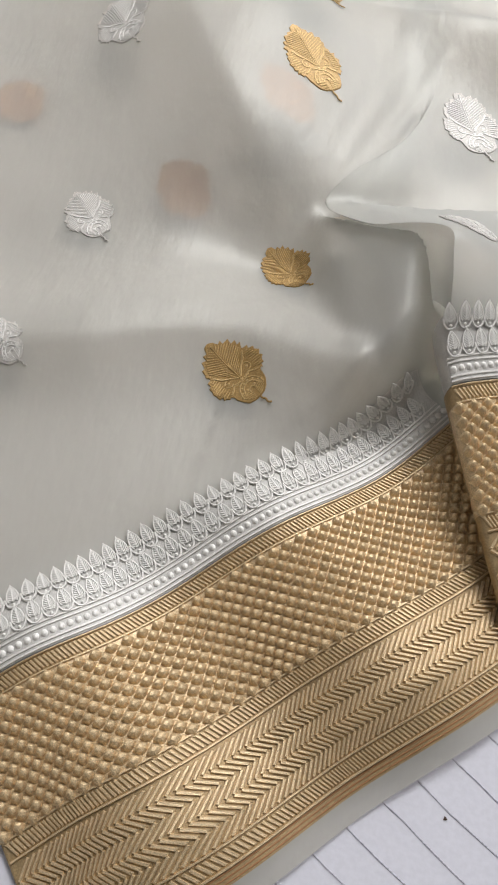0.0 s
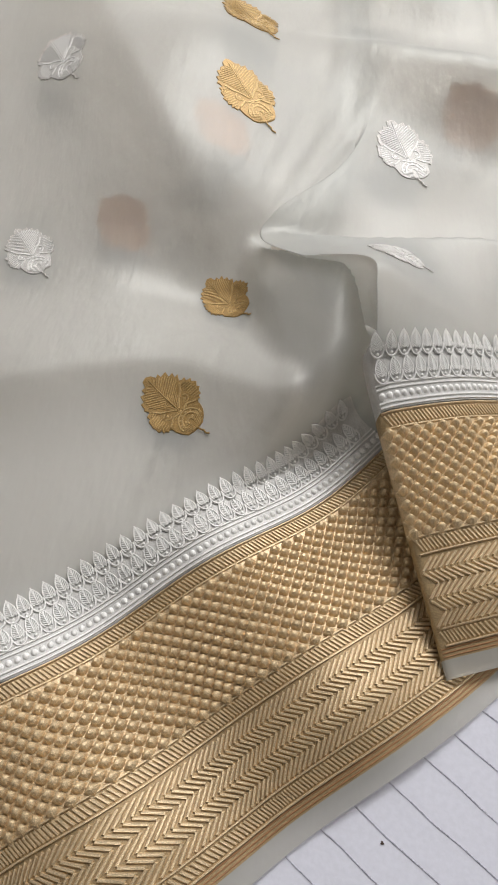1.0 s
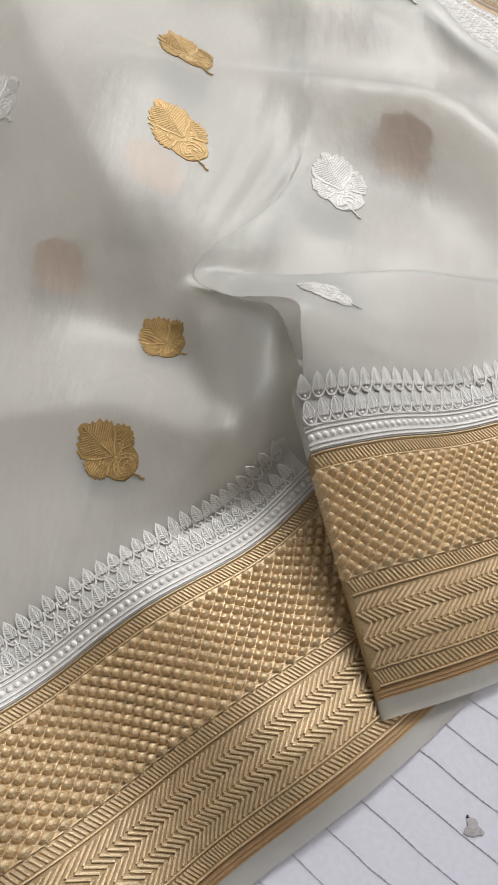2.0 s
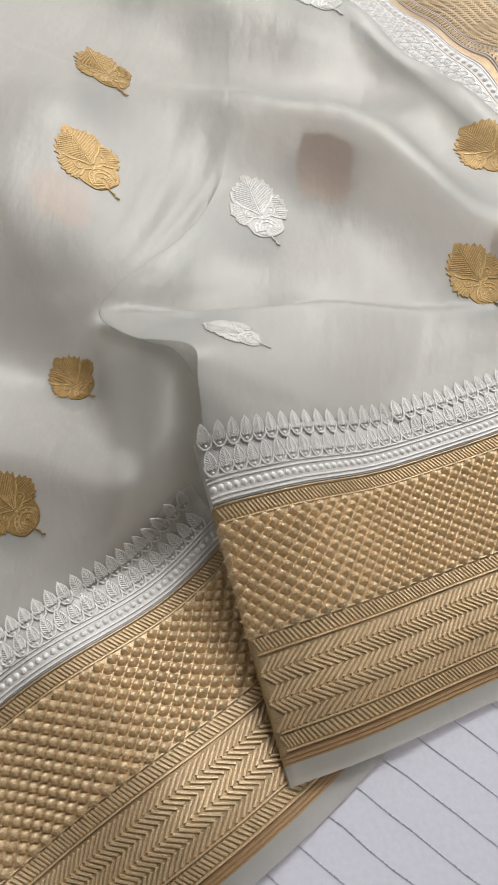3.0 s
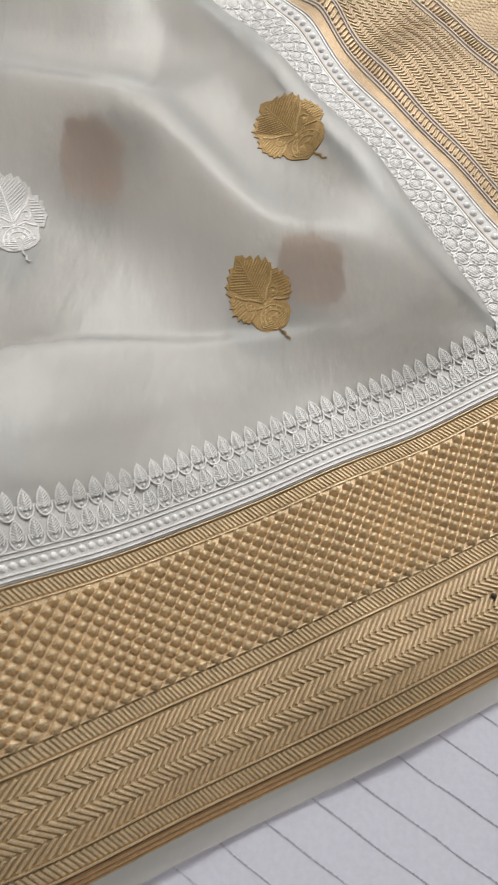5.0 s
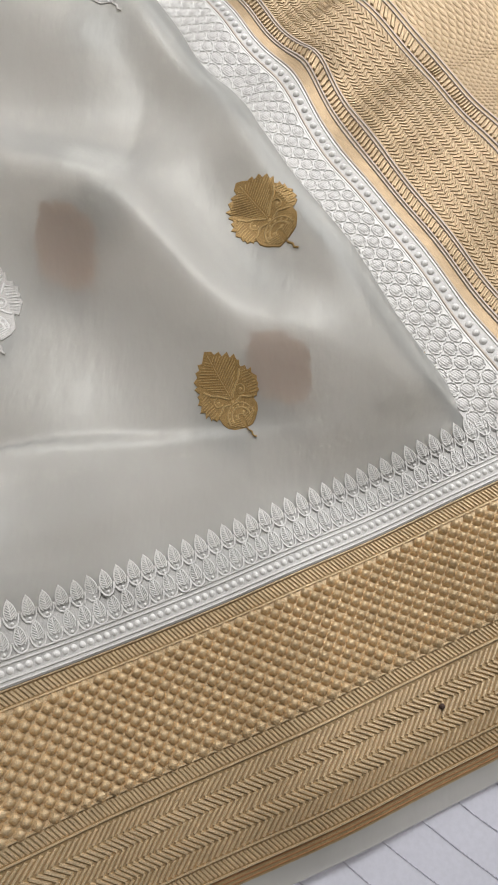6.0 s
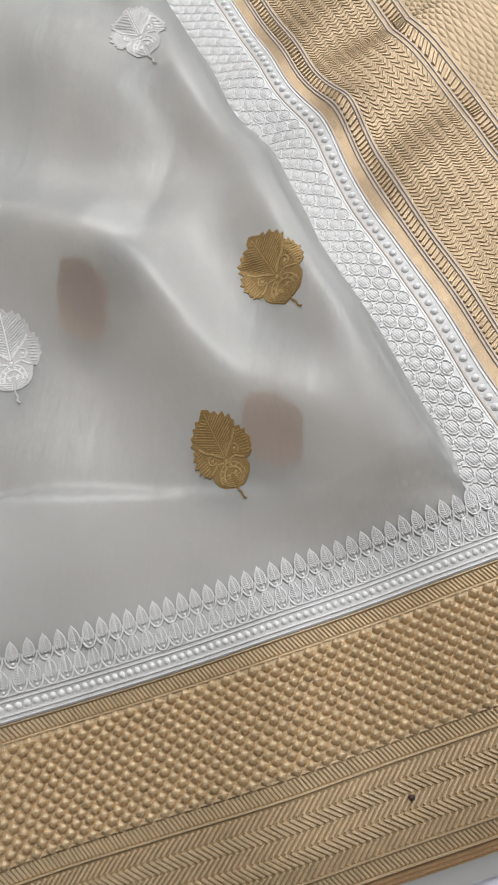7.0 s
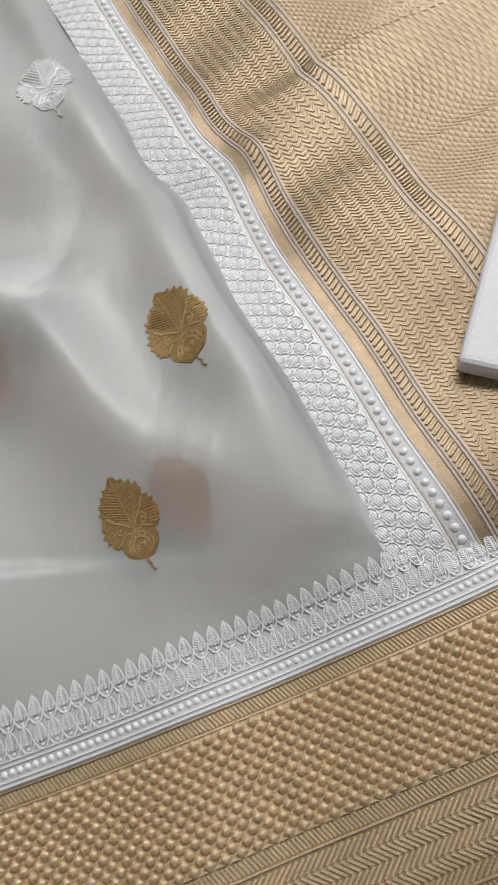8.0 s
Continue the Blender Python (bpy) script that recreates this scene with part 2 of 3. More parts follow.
def height_a(x, y):
    d, _ = nearest(x, y, EDGE_A)
    k = np.clip((d - 0.1) / 0.36, 0.0, 1.0)
    z = ground_cloth(x, y)
    # the cloth drawn up under the pleat, between its nose and the front fold
    ramp = 0.40 + 0.872 * (x - 1.17) + 0.293 * (y - 2.32)
    side = 0.906 * (x - 1.17) + 0.423 * (y - 2.32)
    wide = np.where(side < 0, np.exp(-(side / 0.12) ** 2), np.exp(-(np.clip(x - 1.1, 0, None) / 0.27) ** 4))
    back = y - 3.31 + 0.62 * (x - 0.71)
    deep = np.where(y < 2.36, np.exp(-((y - 2.36) / 0.12) ** 2), np.exp(-(np.clip(back, 0, None) / 0.07) ** 2))
    z = z + np.maximum(ramp - z, 0) * wide * deep
    wave = 0.085 + 0.05 * np.sin(5.37 * 0.707 * (x + y) - 1.88 + 0.5 * (y - x)) + 0.008 * np.sin(7.7 * x + 2.0)
    k = k * k * (3 - 2 * k)
    return np.where(d < 0.46, wave * (1 - k) + z * k, z) * np.clip(1 + (d + 0.9) / 0.5, 0.35, 1)


def height_b(x, y):
    d, idx = nearest(x, y, FOLD)
    lift = along(FOLD, idx) * np.exp(-np.abs(d / 0.72) ** 1.5)
    db, _ = nearest(x, y, EDGE_B)
    k = np.clip((db - 0.16) / 0.46, 0.0, 1.0)
    k = k * k * (3 - 2 * k)
    wave = 0.07 + 0.026 * np.sin(3.9 * x + 1.9 * y - 4.0) + 0.012 * np.sin(8.0 * x + 2.0 * y)
    low = wave * np.clip(1 + (db + 0.9) / 0.5, 0.45, 1)
    return low * (1 - k) + ((ground_cloth(x, y) + lip(x, y)) * near_pallu(x, y) + 0.10 * (1 - near_pallu(x, y))) * k + lift + 0.003 + 0.012 * np.clip(along(FOLD, idx) / 0.1, 0, 1)


def height_p(x, y):
    """The brocade end piece, lying nearly flat, its white edge bending down to the sheer cloth."""
    d, _ = nearest(x, y, PALLU)
    b, _ = nearest(x, y, EDGE_B)
    z = 0.135 + 0.016 * np.sin(3.2 * x - 2.9 * y) + 0.016 * np.sin(5.1 * y + 2.2 * x) + 0.008 * np.sin(9.0 * x - 4.0 * y)
    z = z + 0.05 * np.exp(-((x - 3.0) ** 2 + (y - 6.45) ** 2) / 0.02) + 0.04 * np.exp(-((x - 3.5) ** 2 + (y - 6.0) ** 2) / 0.06)
    z = z - 0.028 * np.clip((d - 0.06) / 0.38, 0, 1) ** 2
    return z - 0.045 * np.exp(-np.clip(b - 0.2, 0, None) / 0.15)


def frame_of(line):
    t = np.gradient(line[:, :2], axis=0)
    t /= np.linalg.norm(t, axis=1)[:, None]
    s = np.r_[0, np.cumsum(np.linalg.norm(np.diff(line[:, :2], axis=0), axis=1))]
    return s, line[:, :2], t


class Strip:
    """A woven border: u runs along its line, v across it (plus to the left of the line)."""

    def __init__(self, line, height, start, end):
        self.s, self.p, self.t = frame_of(line)
        self.height, self.start, self.end = height, start, end

    def at(self, u, v, lift=0.0):
        u, v = np.broadcast_arrays(np.asarray(u, float), np.asarray(v, float))
        p = [np.interp(u, self.s, self.p[:, k]) for k in (0, 1)]
        over = u - np.clip(u, self.s[0], self.s[-1])
        t = [np.interp(u, self.s, self.t[:, k]) for k in (0, 1)]
        x, y = p[0] - t[1] * v + t[0] * over, p[1] + t[0] * v + t[1] * over
        return np.stack([x, y, self.height(x, y) + lift], -1)


STRIP_A = Strip(EDGE_A, height_a, 0.55, 3.2)
STRIP_B = Strip(EDGE_B, height_b, 0.0, 4.4)
STRIP_P = Strip(PALLU, height_p, -0.1, 6.1)
# ---- end of plan ----

LEAVES = [
    (0.59, 4.19, 46, 0.55, "a", "g"),
    (1.59, 4.16, 29, 0.60, "b", "s"),
    (0.74, 2.93, 51, 0.41, "a", "g"),
    (0.72, 2.10, 59, 0.46, "a", "g"),
    (-0.50, 2.92, 45, 0.45, "a", "s"),
    (-0.82, 4.41, 39, 0.62, "a", "s"),
    (1.68, 3.14, 77, 0.36, "b", "s"),
    (3.05, 4.89, 42, 0.54, "b", "g"),
    (2.97, 3.89, 38, 0.48, "b", "g"),
    (0.38, 5.19, 34, 0.86, "b", "g"),
    (1.75, 6.50, 35, 0.68, "b", "s"),
    (0.23, 6.74, 35, 0.56, "b", "g"),
    (-0.55, 1.95, 61, 0.36, "a", "s"),
]
UNDER_LEAVES = [
    (0.51, 3.90, 52, 0.49, "a", "g"),
    (2.01, 4.56, 39, 0.55, "b", "g"),
    (3.25, 4.07, 48, 0.47, "b", "g"),
    (3.97, 4.74, 47, 0.46, "b", "g"),
    (-1.35, 3.80, 47, 0.56, "a", "g"),
    (0.05, 3.22, 52, 0.48, "a", "g"),
    (2.10, 5.12, 46, 0.56, "b", "s"),
]
BUNDLE = (0.427, 0.511, 0.012, 0, 0, -8)

# ---- mesh helpers ----
def mesh_object(name, verts, faces, mat, parent=None, label="", smooth=True):
    me = bpy.data.meshes.new(name)
    me.from_pydata(np.asarray(verts, float).reshape(-1, 3).tolist(), [], [tuple(int(k) for k in f) for f in faces])
    if smooth:
        me.polygons.foreach_set("use_smooth", np.ones(len(me.polygons), bool))
    me.materials.append(mat)
    me.update()
    ob = new(name, me)
    if parent is not None:
        ob.parent = parent
    if label:
        ob["label"] = label
    return ob


def grid_faces(nu, nv, keep=None):
    i, j = np.meshgrid(np.arange(nu - 1), np.arange(nv - 1), indexing="ij")
    if keep is not None:
        i, j = i[keep], j[keep]
    a = i.ravel() * nv + j.ravel()
    return np.stack([a, a + nv, a + nv + 1, a + 1], 1)


class Flat:
    """A flat piece of weave, for shapes that many parts share."""

    def at(self, u, v, lift=0.0):
        u, v, lift = np.broadcast_arrays(np.asarray(u, float), np.asarray(v, float), np.asarray(lift, float))
        return np.stack([u, v, lift], -1)


class Gather:
    """Collects raised threads and bumps into one mesh."""

    def __init__(self, surface):
        self.surface, self.verts, self.faces, self.count = surface, [], [], 0

    def add(self, verts, faces):
        self.verts.append(verts.reshape(-1, 3))
        self.faces.append(faces + self.count)
        self.count += len(verts.reshape(-1, 3))

    def bars(self, a, b, width, height, base=0.0, taper=0.25):
        """Straight threads from a to b (u, v), with a flat-topped section."""
        a, b = np.atleast_2d(a).astype(float), np.atleast_2d(b).astype(float)
        d = b - a
        n = np.stack([-d[:, 1], d[:, 0]], 1) / (np.linalg.norm(d, axis=1)[:, None] + 1e-9)
        uv, lift = [], []
        for end, k in ((a, 1), (b, -1)):
            tip = end + d / (np.linalg.norm(d, axis=1)[:, None] + 1e-9) * k * width * taper
            for side, q, h in ((-0.5, end, 0), (-0.28, tip, 1), (0.28, tip, 1), (0.5, end, 0)):
                uv.append(q + n * width * side)
                lift.append(np.full(len(a), base + h * height))
        uv, lift = np.stack(uv, 1), np.stack(lift, 1)
        verts = self.surface.at(uv[..., 0], uv[..., 1], lift)
        one = np.array([(0, 4, 5, 1), (1, 5, 6, 2), (2, 6, 7, 3), (0, 1, 2, 3), (4, 7, 6, 5)])
        self.add(verts, (one[None] + 8 * np.arange(len(a))[:, None, None]).reshape(-1, 4))
        return self

    def line(self, pts, width, height, base=0.0):
        pts = np.asarray(pts, float)
        return self.bars(pts[:-1], pts[1:], width, height, base, 0.0)

    def stamp(self, centres, shape, faces, base=0.0):
        c = np.asarray(centres, float)
        u, v = c[:, None, 0] + shape[None, :, 0], c[:, None, 1] + shape[None, :, 1]
        verts = self.surface.at(u, v, base + shape[None, :, 2] + 0 * u)
        self.add(verts, (faces[None] + len(shape) * np.arange(len(c))[:, None, None]).reshape(-1, faces.shape[1]))
        return self

    def object(self, name, mat, parent, label="", stuff=False, smooth=False):
        faces = [f for block in self.faces for f in block]
        ob = mesh_object(name, np.vstack(self.verts) * DM, faces, mat, parent, label, smooth)
        if stuff:
            tagged(ob, kind="stuff")
        return ob


def box_object(name, lo, hi, mat, parent=None, bevel=0.0):
    bm = bmesh.new()
    bmesh.ops.create_cube(bm, size=1)
    for v in bm.verts:
        v.co = [lo[k] + (v.co[k] + 0.5) * (hi[k] - lo[k]) for k in range(3)]
    if bevel:
        bmesh.ops.bevel(bm, geom=bm.edges[:], offset=bevel, segments=4, profile=0.6, affect="EDGES")
    me = bpy.data.meshes.new(name)
    bm.to_mesh(me)
    bm.free()
    me.materials.append(mat)
    ob = new(name, me)
    if parent is not None:
        ob.parent = parent
    return ob


def thing(name, at, label, category, group="", kind=""):
    return tagged(new(name), label, category, group, kind)


# ---- room (assumed shell, out of view, closing the place) and table ----
R = (-1.9, 2.2, -1.8, 2.6, -0.76, 2.0)
tagged(box_object("floor", (R[0], R[2], R[4] - 0.1), (R[1], R[3], R[4]), FLOOR), kind="structure")
tagged(box_object("ceiling", (R[0], R[2], R[5]), (R[1], R[3], R[5] + 0.1), WALL), kind="structure")
tagged(box_object("wall_west", (R[0] - 0.1, R[2], R[4]), (R[0], R[3], R[5]), WALL), kind="structure")
tagged(box_object("wall_east", (R[1], R[2], R[4]), (R[1] + 0.1, R[3], R[5]), WALL), kind="structure")
tagged(box_object("wall_south", (R[0], R[2] - 0.1, R[4]), (R[1], R[2], R[5]), WALL), kind="structure")
# Opening made for the added far lamp; no window is known here.
north = tagged(new("wall_north"), kind="structure")
for lo, hi in (((R[0], R[4]), (0.4, R[5])), ((1.8, R[4]), (R[1], R[5])), ((0.4, R[4]), (1.8, 0.4)), ((0.4, 1.6), (1.8, R[5]))):
    box_object("wall_panel", (lo[0], R[3], lo[1]), (hi[0], R[3] + 0.1, hi[1]), WALL, north)

table = thing("table", 0, "wooden work table under a white sheet", "table")
box_object("tabletop", (-0.75, -0.5, -0.034), (1.1, 1.3, -0.004), WOOD, table, 0.004)
for x in (-0.68, 1.03):
    for y in (-0.43, 1.23):
        box_object("leg", (x - 0.03, y - 0.03, R[4]), (x + 0.03, y + 0.03, -0.034), WOOD, table, 0.003)

sheet = thing("table_sheet", 0, "white table sheet ruled with fine grey lines", "sheet")
box_object("sheet_cloth", (-0.76, -0.51, -0.004), (1.11, 1.31, 0.0), TABLE, sheet, 0.0015)


class Sheet:
    def at(self, u, v, lift=0.0):
        u, v, lift = np.broadcast_arrays(np.asarray(u, float), np.asarray(v, float), np.asarray(lift, float))
        a = radians(-27.3)
        return np.stack([2.4 + u * math.cos(a) - v * math.sin(a), 1.0 + u * math.sin(a) + v * math.cos(a), 0.002 + lift], -1)


rnd = random.Random(4)
for k in range(-22, 30):
    g = Gather(Sheet())
    v, pts = k * 0.164 + 0.033 + rnd.uniform(-0.008, 0.008), []
    for j in range(-6, 26):
        pts.append((j * 0.12, v + rnd.uniform(-0.004, 0.004)))
    g.line(pts, 0.0065, 0.0015)
    g.object("ruled_line", GROOVE, sheet)
g = Gather(Sheet())
ang = np.linspace(0, 2 * math.pi, 18, endpoint=False)
rad = 0.035 * (1 + 0.25 * np.sin(3 * ang + 1) + 0.15 * np.sin(5 * ang))
blot = np.vstack([np.stack([rad * np.cos(ang), rad * np.sin(ang), 0 * ang], 1), [[0, 0, 0.003]]])
g.stamp([(0.135, -0.08)], blot, np.array([(k, (k + 1) % 18, 18) for k in range(18)]), 0.003)
g.object("stain", STAIN, sheet, "dull grey stain", smooth=True)
for spot in ((0.096, -0.057), (-0.243, -0.66)):
    g = Gather(Sheet())
    g.stamp([spot], blot * (0.2, 0.2, 1), np.array([(k, (k + 1) % 18, 18) for k in range(18)]), 0.003)
    g.object("speck", SPECK, sheet, "tiny dark speck")

# ---- the saree ----
saree = thing("saree", 0, "folded ivory sheer silk saree with woven gold and silver borders", "saree")

# lower layer seen through the sheer cloth
xs, ys = np.meshgrid(np.linspace(-3.2, 4.6, 90), np.linspace(0.3, 9.2, 100), indexing="ij")
da, _ = nearest(xs, ys, EDGE_A)
dbb, _ = nearest(xs, ys, EDGE_B)
dpp, _ = nearest(xs, ys, PALLU)
ok = ((da > 0.05) | (xs > 1.7)) & ((dbb > -0.15) | (xs < 1.6)) & (dpp > 0.1)
keep = ok[:-1, :-1] & ok[1:, 1:] & ok[1:, :-1] & ok[:-1, 1:]
zs = np.minimum(0.02 + 0.3 * (ground_cloth(xs, ys) - 0.05), 0.12)
zs = np.where(xs > 1.2, np.minimum(zs, 0.4 * height_b(xs, ys)), zs)
mesh_object("under_layer", np.stack([xs, ys, zs], -1) * DM, grid_faces(90, 100, keep), UNDER, saree, "inner layer of pale silk")

# lower body, left of the pleat
nu, nv = 200, 230
uu, vv = np.meshgrid(np.linspace(0, 1, nu), np.linspace(0, 1, nv), indexing="ij")
base = curve([(-3.2, -2.6), (-0.55, -0.02), (-0.03, 0.54), (0.35, 0.89), (0.74, 1.32), (1.18, 1.75), (1.45, 2.05), (1.8, 2.6)], nu)
top = curve([(-3.6, 5.5), (-2.6, 8.9), (-0.5, 9.0), (1.4, 9.0)], nu)
mid = curve([(-3.4, 2.2), (-1.6, 4.0), (0.2, 3.7), (1.9, 3.3)], nu)
w = vv[..., None]
plan = base[:, None] * (1 - w) ** 2 + 2 * mid[:, None] * w * (1 - w) + top[:, None] * w**2
df, _ = nearest(plan[..., 0], plan[..., 1], FOLD)
free = ~((df < -0.03) & (plan[..., 1] > 3.35))
keep = free[:-1, :-1] | free[1:, 1:]
mesh_object("lower_body", np.dstack([plan, height_a(plan[..., 0], plan[..., 1])]) * DM, grid_faces(nu, nv, keep), ORGANZA, saree, "sheer ivory silk in soft folds")

# upper body: from the fold edge to the brocade end, with the fold turned under
sf, fp, ft = frame_of(FOLD)
j0 = int(np.abs(FOLD[:, 1] - 2.28).argmin())
edge = FOLD[j0:]
nr, nc = len(edge), 190
k = np.linspace(0, 1, nr)
right = np.stack([np.interp(k**1.0, np.linspace(0, 1, len(PALLU)), PALLU[:, c]) for c in (0, 1)], 1)
c = np.linspace(0, 1, nc) ** 1.25
plan = edge[:, None, :2] * (1 - c)[None, :, None] + right[:, None] * c[None, :, None]
bow = np.stack([np.interp(c, np.linspace(0, 1, len(EDGE_B)) * 4.4 / 3.42, EDGE_B[:, q]) for q in (0, 1)], 1)
chord = edge[0, :2] * (1 - c)[:, None] + right[0] * c[:, None]
plan = plan + (bow - chord)[None] * np.exp(-np.arange(nr) / 25.0)[:, None, None]
z = height_b(plan[..., 0], plan[..., 1])
tuck = []
for q in range(6, 0, -1):
    s = q / 6
    inward = right - edge[:, :2]
    inward = inward / np.linalg.norm(inward, axis=1)[:, None]
    drop = edge[:, 2]
    side = np.clip((edge[:, 1] - 3.0) / 0.12, 0, 1)
    swing = (np.minimum(1, drop / 0.25) * ((0.14 + 0.30 * side) * s - 0.03 * (1 - side) * math.sin(math.pi * s)))[:, None]
    merged = 1 - np.clip(drop / 0.06, 0, 1)
    p = edge[:, :2] + inward * (swing - 0.25 * s * merged[:, None])
    zz = (z[:, 0] - s * (drop + 0.02)) * (1 - merged) + merged * (height_a(p[:, 0], p[:, 1]) + 0.003 - 0.005 * s)
    tuck.append(np.concatenate([p, zz[:, None]], 1)[:, None])
for _ in range(4):
    z[1:-1, 1:-1] = 0.4 * z[1:-1, 1:-1] + 0.15 * (z[2:, 1:-1] + z[:-2, 1:-1] + z[1:-1, 2:] + z[1:-1, :-2])
verts = np.concatenate(tuck + [np.dstack([plan, z])], 1)
mesh_object("upper_body", verts * DM, grid_faces(nr, nc + 6), ORGANZA, saree, "sheer ivory silk pleat lifted into folds")


def circle_faces(n, rings):
    f = []
    for r in range(rings - 1):
        f += [(r * n + k, r * n + (k + 1) % n, (r + 1) * n + (k + 1) % n, (r + 1) * n + k) for k in range(n)]
    return np.array(f)


def dome(rx, ry, h, n=8, square=1.0):
    a = np.arange(n) * 2 * math.pi / n
    rr = 1 / (np.abs(np.cos(a)) ** square + np.abs(np.sin(a)) ** square) ** (1 / square) if square < 2 else 1 + 0 * a
    rows = [(1, 0), (0.72, 0.65), (0.3, 1.0), (0.02, 1.04)]
    pts = np.vstack([np.stack([rx * q * rr * np.cos(a), ry * q * rr * np.sin(a), 0 * a + h * z], 1) for q, z in rows])
    return pts, circle_faces(n, len(rows))


# petal-shaped bump of the gold field: a fan with a ridge
BUMP, BUMP_F = dome(0.0285, 0.0265, 0.030, 8, 1.5)
BUMP = BUMP + np.array([0, 0.005, 0]) * (BUMP[:, 2:] / 0.030)
BEAD, BEAD_F = dome(0.017, 0.019, 0.012, 8, 2)


def silver_leaf_mesh():
    """One woven leaf: pale outline and slanting ribs, standing in a looped cup with a bead."""
    g = Gather(Flat())
    t = np.linspace(0, 1, 8)
    half = 0.026 * np.sin(math.pi * (0.10 + 0.90 * t) ** 0.75) ** 0.8
    y = 0.012 + 0.088 * t
    for s in (-1, 1):
        g.line(np.stack([s * half, y], 1), 0.0075, 0.006, 0.002)
    for q in np.linspace(0.02, 0.68, 6):
        h = 0.024 * math.sin(math.pi * (0.10 + 0.90 * min(1, q + 0.18)) ** 0.75) ** 0.8
        b = 0.012 + 0.088 * q
        g.bars([(0, b), (0, b)], [(h, b + 0.018), (-h, b + 0.018)], 0.0068, 0.006, 0.002)
    g.line([(0, 0.012), (0, 0.06), (0, 0.106)], 0.006, 0.006, 0.003)
    loop = [(-0.034, 0.034), (-0.031, 0.008), (-0.019, -0.014), (0, -0.022), (0.019, -0.014), (0.031, 0.008), (0.034, 0.034)]
    g.line(loop, 0.0095, 0.007, 0.002)
    pts, f = dome(0.0085, 0.0085, 0.007, 6, 2)
    g.stamp([(0.0, -0.004)], pts, f, 0.002)
    me = bpy.data.meshes.new("silver_leaf")
    me.from_pydata((np.vstack(g.verts) * DM).tolist(), [], [tuple(int(k) for k in f) for b in g.faces for f in b])
    me.materials.append(SILVER)
    return me


def place(strip, u, v, lift):
    o, a, b = (strip.at(*q, lift) for q in ((u, v), (u + 0.06, v), (u, v + 0.08)))
    x = Vector(a - o).normalized()
    n = x.cross(Vector(b - o)).normalized()
    y = n.cross(x)
    m = Matrix((x, y, n)).transposed().to_4x4()
    m.translation = Vector(o) * DM
    return m


LEAF_MESH = silver_leaf_mesh()
bump_mesh = bpy.data.meshes.new("bump")
bump_mesh.from_pydata((BUMP * DM).tolist(), [], [tuple(int(k) for k in f) for f in BUMP_F])
bump_mesh.materials.append(GOLD)


